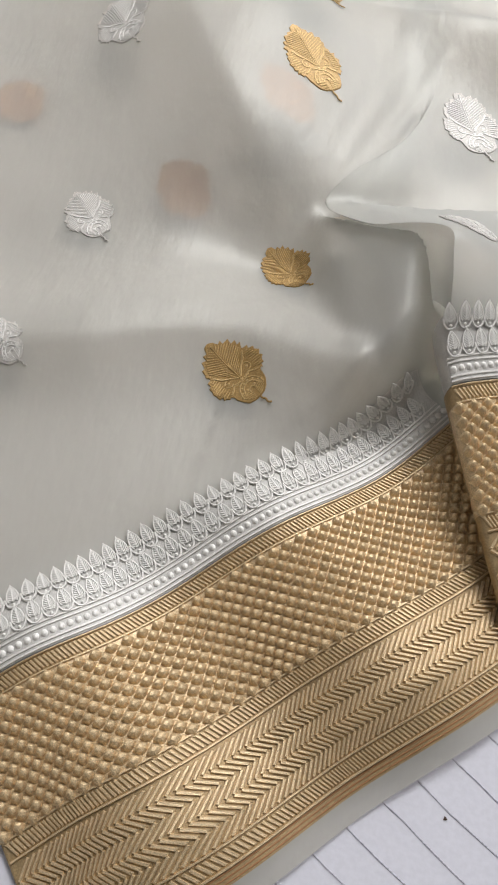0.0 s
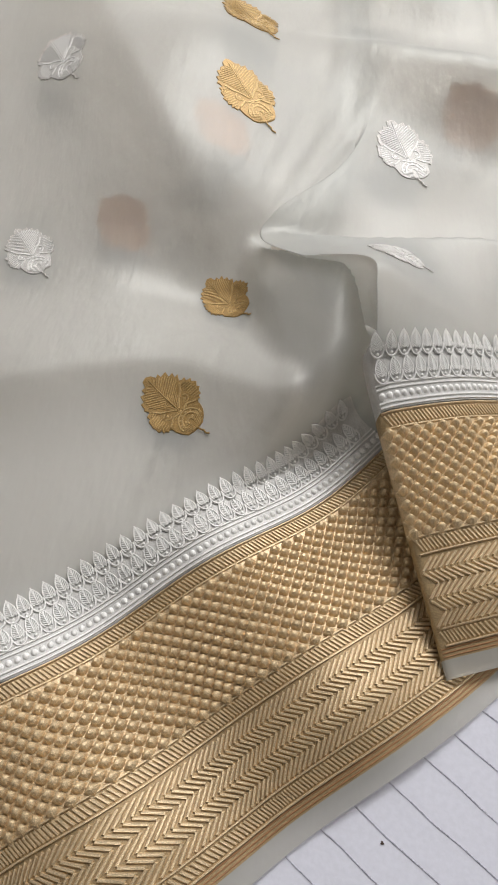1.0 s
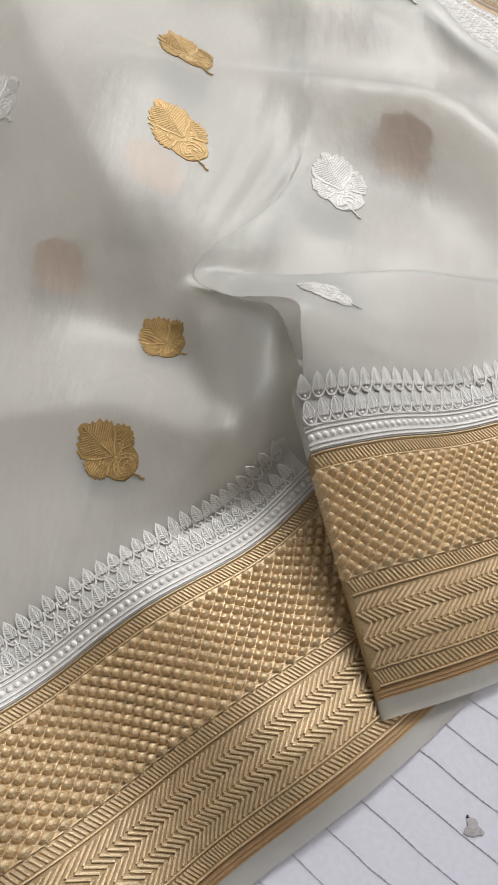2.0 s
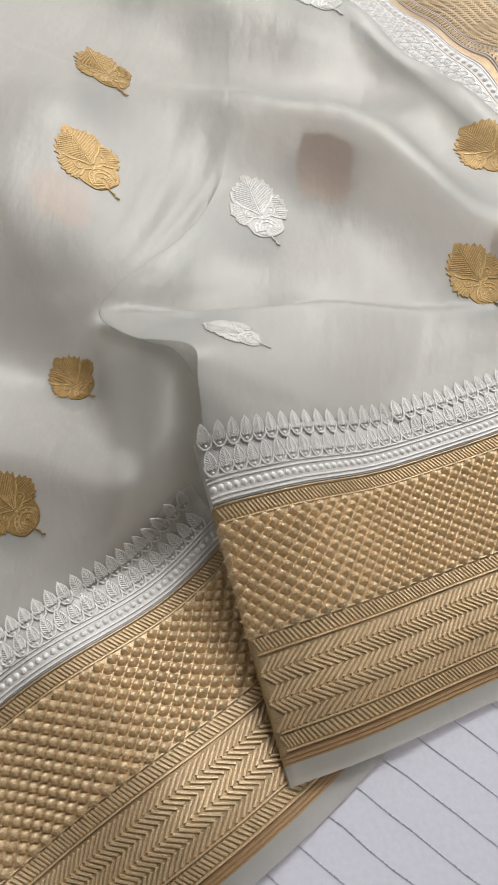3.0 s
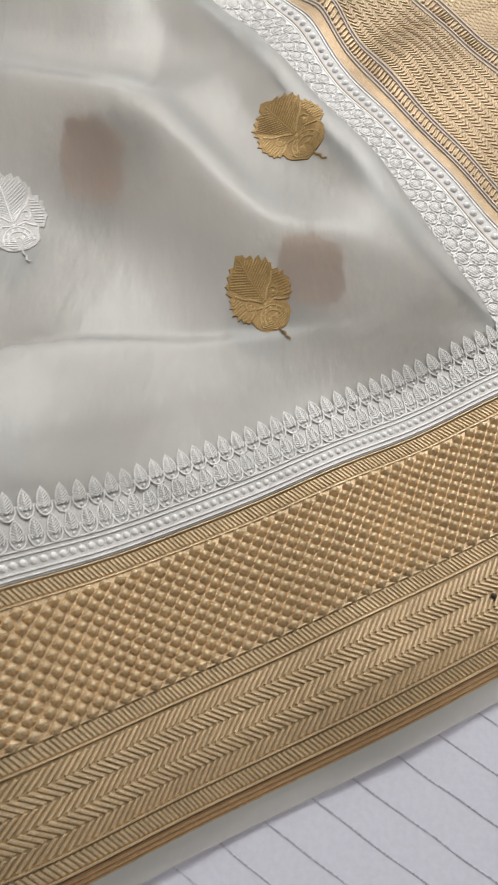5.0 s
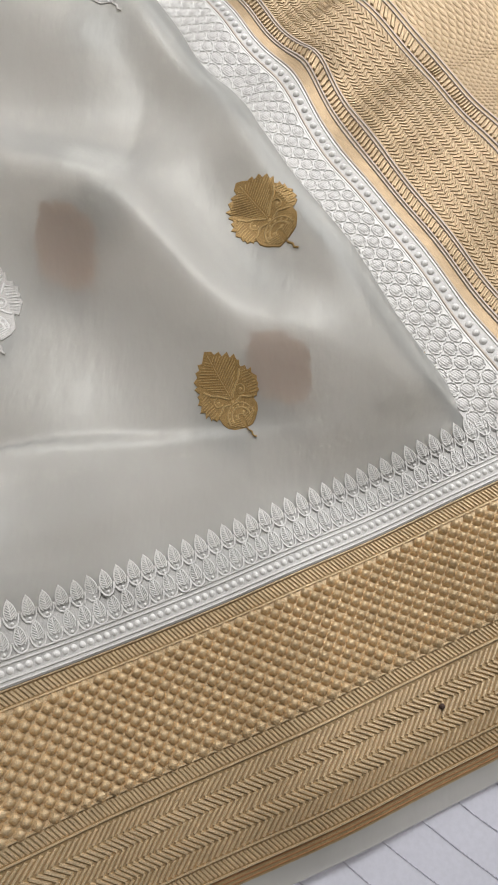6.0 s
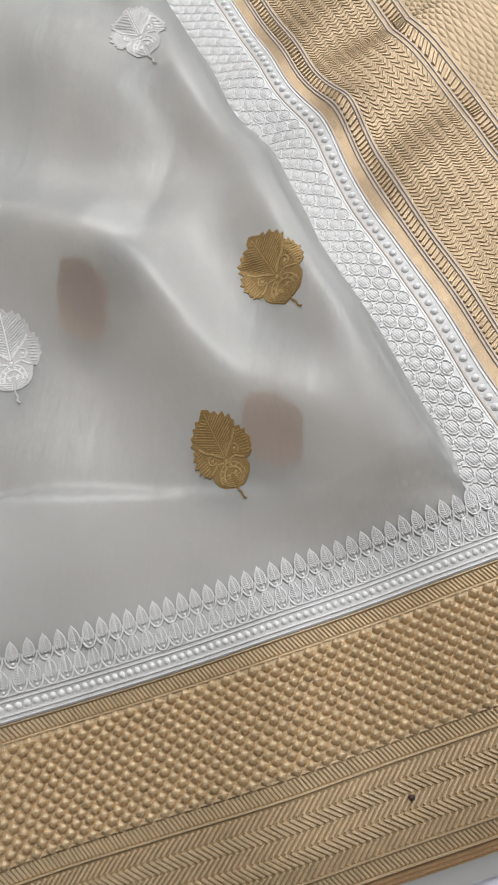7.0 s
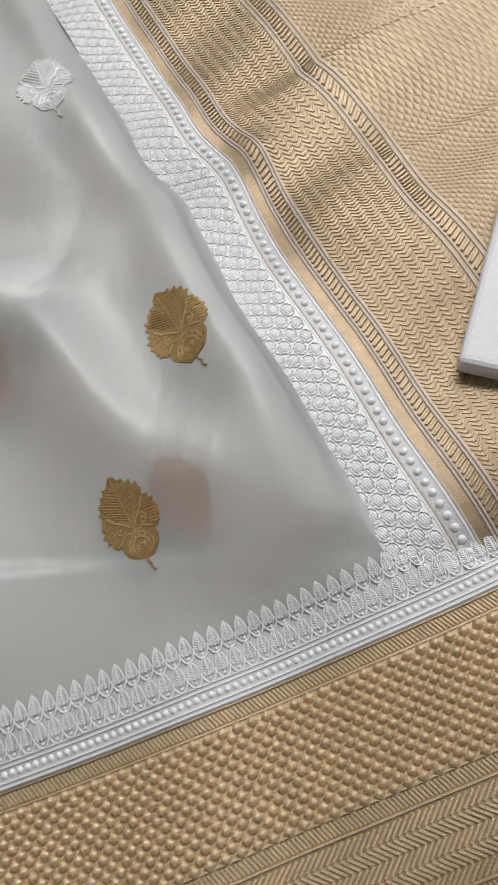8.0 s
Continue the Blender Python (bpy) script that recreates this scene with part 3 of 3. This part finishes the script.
def woven_border(name, strip, left, label, singles):
    """The long border: silver leaves over a gold field of bumps, a herringbone and a plain selvage."""
    body = mesh_band(strip, left, name, label)
    rows = Gather(strip)
    u0, u1 = strip.start, strip.end
    uu = np.arange(u0, u1, 0.05)
    ok = lambda u, v: u > u0 + left * v + 0.02
    # silver edge lines and beads
    s = Gather(strip)
    for v, wd in ((0.112, 0.012), (0.092, 0.012), (0.030, 0.014), (0.010, 0.012)):
        s.line(np.stack([uu, 0 * uu + v], 1), wd, 0.024)
    s.object("silver_line", SILVER, body)
    beads = np.arange(u0 + 0.02, u1, 0.037)
    s = Gather(strip).stamp(np.stack([beads, 0 * beads + 0.061], 1), BEAD, BEAD_F, 0.015)
    tagged(s.object("beading", SILVER, body, smooth=True), kind="stuff")
    for v, shift in ((0.134, 0.0), (0.246, 0.0)):
        for u in np.arange(u0 + 0.04 + shift, u1 - 0.03, 0.068):
            ob = new("silver_leaf", LEAF_MESH)
            ob.parent, ob.matrix_basis = body, place(strip, u, v, 0.018 if v < 0.2 else 0.020)
    # gold stripes of slanting threads
    for lo, hi in ((-0.012, -0.075), (-0.585, -0.650), (-0.985, -1.045)):
        a = np.arange(u0 + 0.01 + left * lo, u1 - 0.03, 0.019)
        s = Gather(strip).bars(np.stack([a, 0 * a + lo - 0.004], 1), np.stack([a + 0.028, 0 * a + hi + 0.004], 1), 0.0115, 0.008)
        for v in (lo + 0.006, hi - 0.006):
            s.line(np.stack([uu, 0 * uu + v], 1), 0.010, 0.012)
        tagged(s.object("stripe_band", GOLD_BAR, body), kind="stuff")
    # field of bumps
    spots = []
    for r in range(15):
        v = -0.108 - r * 0.0325
        spots += [(u, v) for u in np.arange(u0 + 0.012 + left * v + (r % 2) * 0.034, u1 - 0.04, 0.068)]
    spots = np.array(spots)
    net = Gather(strip)
    for s in (-1, 1):
        net.bars(spots + (0.034 * s, 0.0), spots + (0.0, -0.0325), 0.008, 0.0015, 0.0025, 0.0)
    tagged(net.object("lattice", GOLD_GROUND, body), kind="stuff")
    near = np.argsort(np.abs(spots[:, 0] - singles[0]), kind="stable")
    one, rest = near[: singles[1]], near[singles[1]:]
    for u, v in spots[one]:
        ob = new("bump", bump_mesh)
        ob.parent, ob.matrix_basis = body, place(strip, u, v, 0.0025)
    tagged(Gather(strip).stamp(spots[rest], BUMP, BUMP_F, 0.0025).object("bump_field", GOLD, body, smooth=False), kind="stuff")
    # herringbone: rows of short slanting threads that turn about
    h = Gather(strip)
    for r in range(5):
        lo, hi = -0.672 - r * 0.06, -0.672 - (r + 1) * 0.06
        a = np.arange(u0 + 0.015, u1 - 0.08, 0.029)
        s = 0.066 if r % 2 else -0.066
        shift = 0.0225 + left * lo
        h.bars(np.stack([a + shift - s / 2, 0 * a + lo - 0.001], 1), np.stack([a + shift + s / 2, 0 * a + hi + 0.001], 1), 0.0145, 0.010)
    tagged(h.object("herringbone", GOLD_BAR, body), kind="stuff")
    for v in (-1.062, -1.078, -1.094):
        Gather(strip).line(np.stack([uu + left * v, 0 * uu + v], 1), 0.005, 0.004).object("edge_line", ROSE_LINE, body)
    return body


def mesh_band(strip, left, name, label):
    """The woven ground of the border, in its three colours, with the fold turned under at its start."""
    u0, u1 = strip.start, strip.end
    nu = int((u1 - u0) / 0.03)
    body = None
    for part_name, v0, v1, mat, lift, nv in (("gold_band", 0.0, -1.105, GOLD_DEEP, 0.0, 40), ("field_ground", -0.085, -0.578, GOLD_GROUND, 0.0025, 18), ("silver_band", 0.285, 0.0, SILVER_GROUND, 0.017, 12), ("selvage", -1.105, -1.185, SELVAGE, 0.001, 6)):
        v = np.linspace(v0, v1, nv)
        t = np.linspace(0, 1, nu)
        uu = u0 + left * v[None] + t[:, None] * (u1 - u0 - left * v[None])
        vv = np.broadcast_to(v[None], uu.shape)
        p = strip.at(uu, vv, lift)
        tuck = []
        for q in range(5, 0, -1):
            s = q / 5
            edge = strip.at(uu[0], vv[0], lift)
            inner = strip.at(uu[0] + 0.05 * s * s - 0.02 * math.sin(math.pi * s), vv[0], lift)
            inner[:, 2] = edge[:, 2] * (1 - s) + s * np.maximum(0.02, edge[:, 2] * 0.55 - 0.02)
            tuck.append(inner[None])
        p = np.concatenate(tuck + [p], 0)
        ob = mesh_object(part_name if body else name, p * DM, grid_faces(nu + 5, nv), mat, body or saree, label if not body else "")
        body = body or ob
    return body


border_a = woven_border("lower_border", STRIP_A, 0.0, "gold and silver woven border of the lower layer", (1.9, 110))
border_b = woven_border("upper_border", STRIP_B, 0.02, "gold and silver woven border of the upper pleat", (0.9, 190))

# small dark fleck on the upper border
Gather(STRIP_B).stamp([(2.33, -0.81)], BEAD * (0.9, 0.7, 1.2), BEAD_F, 0.01).object("fleck", SPECK, border_b, "dark fleck")


# ---- leaf motifs ----
class LeafPatch:
    """Local a (across), b (stem to tip) laid on the cloth at a plan place and turn."""

    def __init__(self, x, y, turn, size, height):
        self.o, self.turn, self.size, self.height = (x, y), radians(turn), size, height

    def at(self, a, b, lift=0.0):
        a, b, lift = np.broadcast_arrays(np.asarray(a, float), np.asarray(b, float), np.asarray(lift, float))
        c, s = math.cos(self.turn), math.sin(self.turn)
        x, y = self.o[0] + self.size * (a * c - b * s), self.o[1] + self.size * (a * s + b * c)
        return np.stack([x, y, self.height(x, y) + lift], -1)


DOT, DOT_F = dome(0.022, 0.020, 0.005, 7, 2)
HALF = [(0.0, 0.13), (0.09, 0.14), (0.17, 0.17), (0.235, 0.225), (0.27, 0.29), (0.275, 0.345), (0.305, 0.37), (0.325, 0.345), (0.35, 0.385), (0.385, 0.385), (0.385, 0.435), (0.425, 0.445), (0.41, 0.495), (0.445, 0.53), (0.41, 0.57), (0.43, 0.62), (0.38, 0.635), (0.385, 0.685), (0.335, 0.685),
        (0.33, 0.715), (0.36, 0.765), (0.315, 0.78), (0.325, 0.84), (0.255, 0.845), (0.255, 0.905), (0.18, 0.90), (0.17, 0.955), (0.10, 0.945), (0.065, 1.0), (0.0, 1.03)]


def leaf_motif(x, y, turn, size, height, mat, rib, label, lift=0.006, plain=False):
    patch = LeafPatch(x, y, turn, size, height)
    slim = 0.77 * min(1.0, 0.56 / size)
    ring = np.array(HALF + [(-a, b) for a, b in HALF[-2:0:-1]]) * (slim, 1.0)
    shake = random.Random(int(1000 * (x + 7 * y)))
    ring = ring + np.array([(shake.uniform(-0.012, 0.012), shake.uniform(-0.012, 0.012)) for _ in ring])
    n = len(ring)
    mid = np.array([0.0, 0.52])
    rows = []
    for q, h in ((1.0, -0.006), (0.985, 0.001), (0.7, 0.002), (0.4, 0.002), (0.02, 0.002)):
        p = mid + (ring - mid) * q
        rows.append(patch.at(p[:, 0], p[:, 1], lift + h * (0.3 if plain else 1)))
    g = Gather(patch)
    g.add(np.concatenate(rows), circle_faces(n, 5))
    g.line([(0.035, -0.015), (0.008, 0.02), (0.02, 0.06), (0.0, 0.10), (0, 0.15)], 0.02, 0.006, lift)
    ob = g.object("leaf_motif", mat, saree, label, smooth=False)
    if plain:
        return ob
    v = Gather(patch)
    top = lift + 0.001
    # tip: fine oblique threads on either side of the midrib
    wide = lambda b: slim * np.interp(b, [0.13, 0.2, 0.3, 0.36, 0.7, 0.76, 0.88, 1.0], [0.06, 0.18, 0.26, 0.27, 0.31, 0.29, 0.19, 0.0])
    for b in np.arange(0.50, 0.97, 0.03):
        e = wide(min(max(b + 0.07, 0.70), 0.99)) * min(1.0, (b - 0.44) / 0.2) * shake.uniform(0.9, 1.05)
        if e > 0.03:
            v.bars([(0.014, b), (-0.014, b)], [(e, b + 0.02 + 0.45 * e), (-e, b + 0.02 + 0.45 * e)], 0.013, 0.0045, top)
    # round lobes: a curled vein with a seed, and hatching out to the rim
    for s in (-1, 1):
        v.line([(s * 0.02 * slim, 0.47), (s * 0.13 * slim, 0.56), (s * 0.21 * slim, 0.60), (s * 0.285 * slim, 0.68)], 0.026, 0.0056, top)
        v.line([(s * 0.04 * slim, 0.42), (s * 0.14 * slim, 0.44), (s * 0.20 * slim, 0.40), (s * 0.26 * slim, 0.375)], 0.024, 0.0056, top)
        a = np.linspace(-2.4, 1.9, 10)
        v.line(np.stack([s * slim * (0.175 + 0.055 * np.cos(a)), 0.505 + 0.05 * np.sin(a)], 1), 0.017, 0.0048, top)
        for q in np.arange(0.40, 0.65, 0.03):
            o = np.interp(q, [0.38, 0.44, 0.52, 0.6, 0.66], [0.33, 0.38, 0.40, 0.38, 0.33])
            v.bars([(s * slim * 0.255, q + 0.02)], [(s * slim * o, q - 0.005)], 0.012, 0.0040, top)
    # the round heart: an arch over a small coil
    for r, w in ((0.165, 0.020), (0.115, 0.024), (0.045, 0.018)):
        a = np.linspace(-0.1, math.pi + 0.1, 11)
        v.line(np.stack([slim * r * 1.1 * np.cos(a), 0.245 + r * np.sin(a)], 1), w, 0.0048, top)
    for q in np.linspace(0.35, math.pi - 0.35, 6):
        v.stamp([(slim * 0.155 * np.cos(q), 0.245 + 0.14 * np.sin(q))], DOT * (0.8, 0.8, 0.6), DOT_F, top)
    for cx, cy in ((0.0, 0.435), (0.10, 0.425), (-0.10, 0.425), (0.175, 0.505), (-0.175, 0.505), (0.06, 0.285), (-0.06, 0.285)):
        v.stamp([(cx * slim, cy)], DOT * (1, 1, 0.6), DOT_F, top)
    for b in np.arange(0.15, 0.25, 0.024):
        for s in (-1, 1):
            v.bars([(s * 0.02, b)], [(s * wide(b + 0.02) * 0.9, b + 0.03)], 0.013, 0.0040, top)
    v.line([(0, 0.46), (0, 0.7), (0, 0.97)], 0.014, 0.0045, top)
    v.object("leaf_ribs", rib, ob)
    return ob


GOLD_LABEL, SILVER_LABEL = "woven gold leaf motif with ribbed veins", "woven silver leaf motif with ribbed veins"
for x, y, turn, size, layer, tone in LEAVES:
    h = height_a if layer == "a" else height_b
    leaf_motif(x, y, turn, size, h, GOLD_LEAF if tone == "g" else SILVER_LEAF, GOLD_RIB if tone == "g" else SILVER, GOLD_LABEL if tone == "g" else SILVER_LABEL, 0.006)
for x, y, turn, size, layer, tone in UNDER_LEAVES:
    h = (lambda a, b: height_a(a, b) - 0.022) if layer == "a" else (lambda a, b: height_b(a, b) - 0.022)
    leaf_motif(x, y, turn, size, h, SHADE_LEAF if tone == "g" else SHADE_PALE, GOLD_RIB, "leaf motif of the inner layer, blurred through silk", 0.0, True)

# ---- brocade end piece ----
pallu = mesh_object("pallu", [(0, 0, 0)], [], GOLD_FLAT, saree, "gold brocade end piece with herringbone and bead bands")
u = np.arange(0.06, 6.15, 0.04)


def pallu_band(name, v0, v1, mat, lift, nv=8, label="", u=u):
    v = np.linspace(v0, v1, nv)
    return mesh_object(name, STRIP_P.at(u[:, None] + 0 * v[None], v[None] + 0 * u[:, None], lift) * DM, grid_faces(len(u), nv), mat, pallu, label)


pallu_band("white_band", 0.335, 0.06, SILVER, 0.012, 14, "white woven band", np.arange(0.12, 6.15, 0.04))
pallu_band("bead_band", 0.07, -0.06, SILVER_GROUND, 0.010)
pallu_band("gold_band", -0.05, -2.9, GOLD_FLAT, 0.008, 60)
up = np.arange(0.05, 6.1, 0.062)
Gather(STRIP_P).stamp(np.stack([up, 0 * up], 1), BEAD * (1.3, 1.2, 1.1), BEAD_F, 0.012).object("beading", SILVER, pallu, "row of white woven beads", True, True)
for v, mat in ((0.055, SILVER), (0.04, MAUVE_LINE), (-0.045, SILVER), (-0.062, MAUVE_LINE), (-0.135, MAUVE_LINE), (-0.155, MAUVE_LINE), (-0.235, MAUVE_LINE), (-0.255, MAUVE_LINE), (-0.80, MAUVE_LINE), (-0.83, MAUVE_LINE), (-0.93, MAUVE_LINE), (-0.96, MAUVE_LINE)):
    Gather(STRIP_P).line(np.stack([u, 0 * u + v], 1), 0.014, 0.006, 0.010).object("woven_line", mat, pallu)
# leaves and rings in relief on the white band
ring = np.stack([0.055 * np.cos(ang), 0.055 * np.sin(ang)], 1)
g = Gather(STRIP_P)
disc, disc_f = dome(0.036, 0.028, 0.005, 10, 2)
arc = np.linspace(0, 2 * math.pi, 11)
for r, v in enumerate((0.10, 0.165, 0.23, 0.295)):
    q = np.arange(0.20 + 0.048 * (r % 2), 6.1, 0.096)
    g.stamp(np.stack([q, 0 * q + v], 1), disc, disc_f, 0.012)
    for m0, m1 in zip(arc[:-1], arc[1:]):
        g.bars(np.stack([q + 0.043 * np.cos(m0), v + 0.033 * np.sin(m0) + 0 * q], 1), np.stack([q + 0.043 * np.cos(m1), v + 0.033 * np.sin(m1) + 0 * q], 1), 0.009, 0.007, 0.012, 0.0)
    for d in (-0.018, -0.006, 0.006, 0.018):
        g.bars(np.stack([q - 0.026, 0 * q + v + d - 0.008], 1), np.stack([q + 0.026, 0 * q + v + d + 0.008], 1), 0.006, 0.004, 0.015)
g.object("band_relief", SILVER, pallu, "", True, True)
for v0, v1 in ((-0.165, -0.225), (-0.845, -0.915)):
    a = np.arange(0.08, 6.1, 0.034)
    Gather(STRIP_P).bars(np.stack([a, 0 * a + v0], 1), np.stack([a + 0.03, 0 * a + v1], 1), 0.018, 0.010, 0.010).object("stripe_band", PALLU_THREAD, pallu, "", True)
# fine herringbone across the wide band
g = Gather(STRIP_P)
for r in range(14):
    v0, v1 = -0.272 - r * 0.0371, -0.272 - (r + 1) * 0.0371
    a = np.arange(0.08, 6.1, 0.028)
    s = 0.03 if r % 2 else -0.03
    g.bars(np.stack([a - s / 2, 0 * a + v0], 1), np.stack([a + s / 2, 0 * a + v1], 1), 0.0145, 0.006, 0.008)
g.object("herringbone", PALLU_THREAD, pallu, "", True)
# fine diaper field
small, small_f = dome(0.024, 0.020, 0.006, 6, 1.3)
spots = []
for r in range(62):
    spots += [(q, -0.995 - r * 0.028) for q in np.arange(0.4 + (r % 2) * 0.026, 5.6, 0.052)]
Gather(STRIP_P).stamp(spots, small, small_f, 0.008).object("diaper_field", PALLU_THREAD, pallu, "", True)

# ---- white wrapped bundle by the brocade ----
bundle = thing("fabric_bundle", 0, "white wrapped fabric bundle lying on gold brocade", "bundle")
wrap = box_object("wrapper", (0, 0, 0.0), (0.20, 0.26, 0.013), WRAP, bundle, 0.005)
bundle.matrix_basis = pose(*BUNDLE)
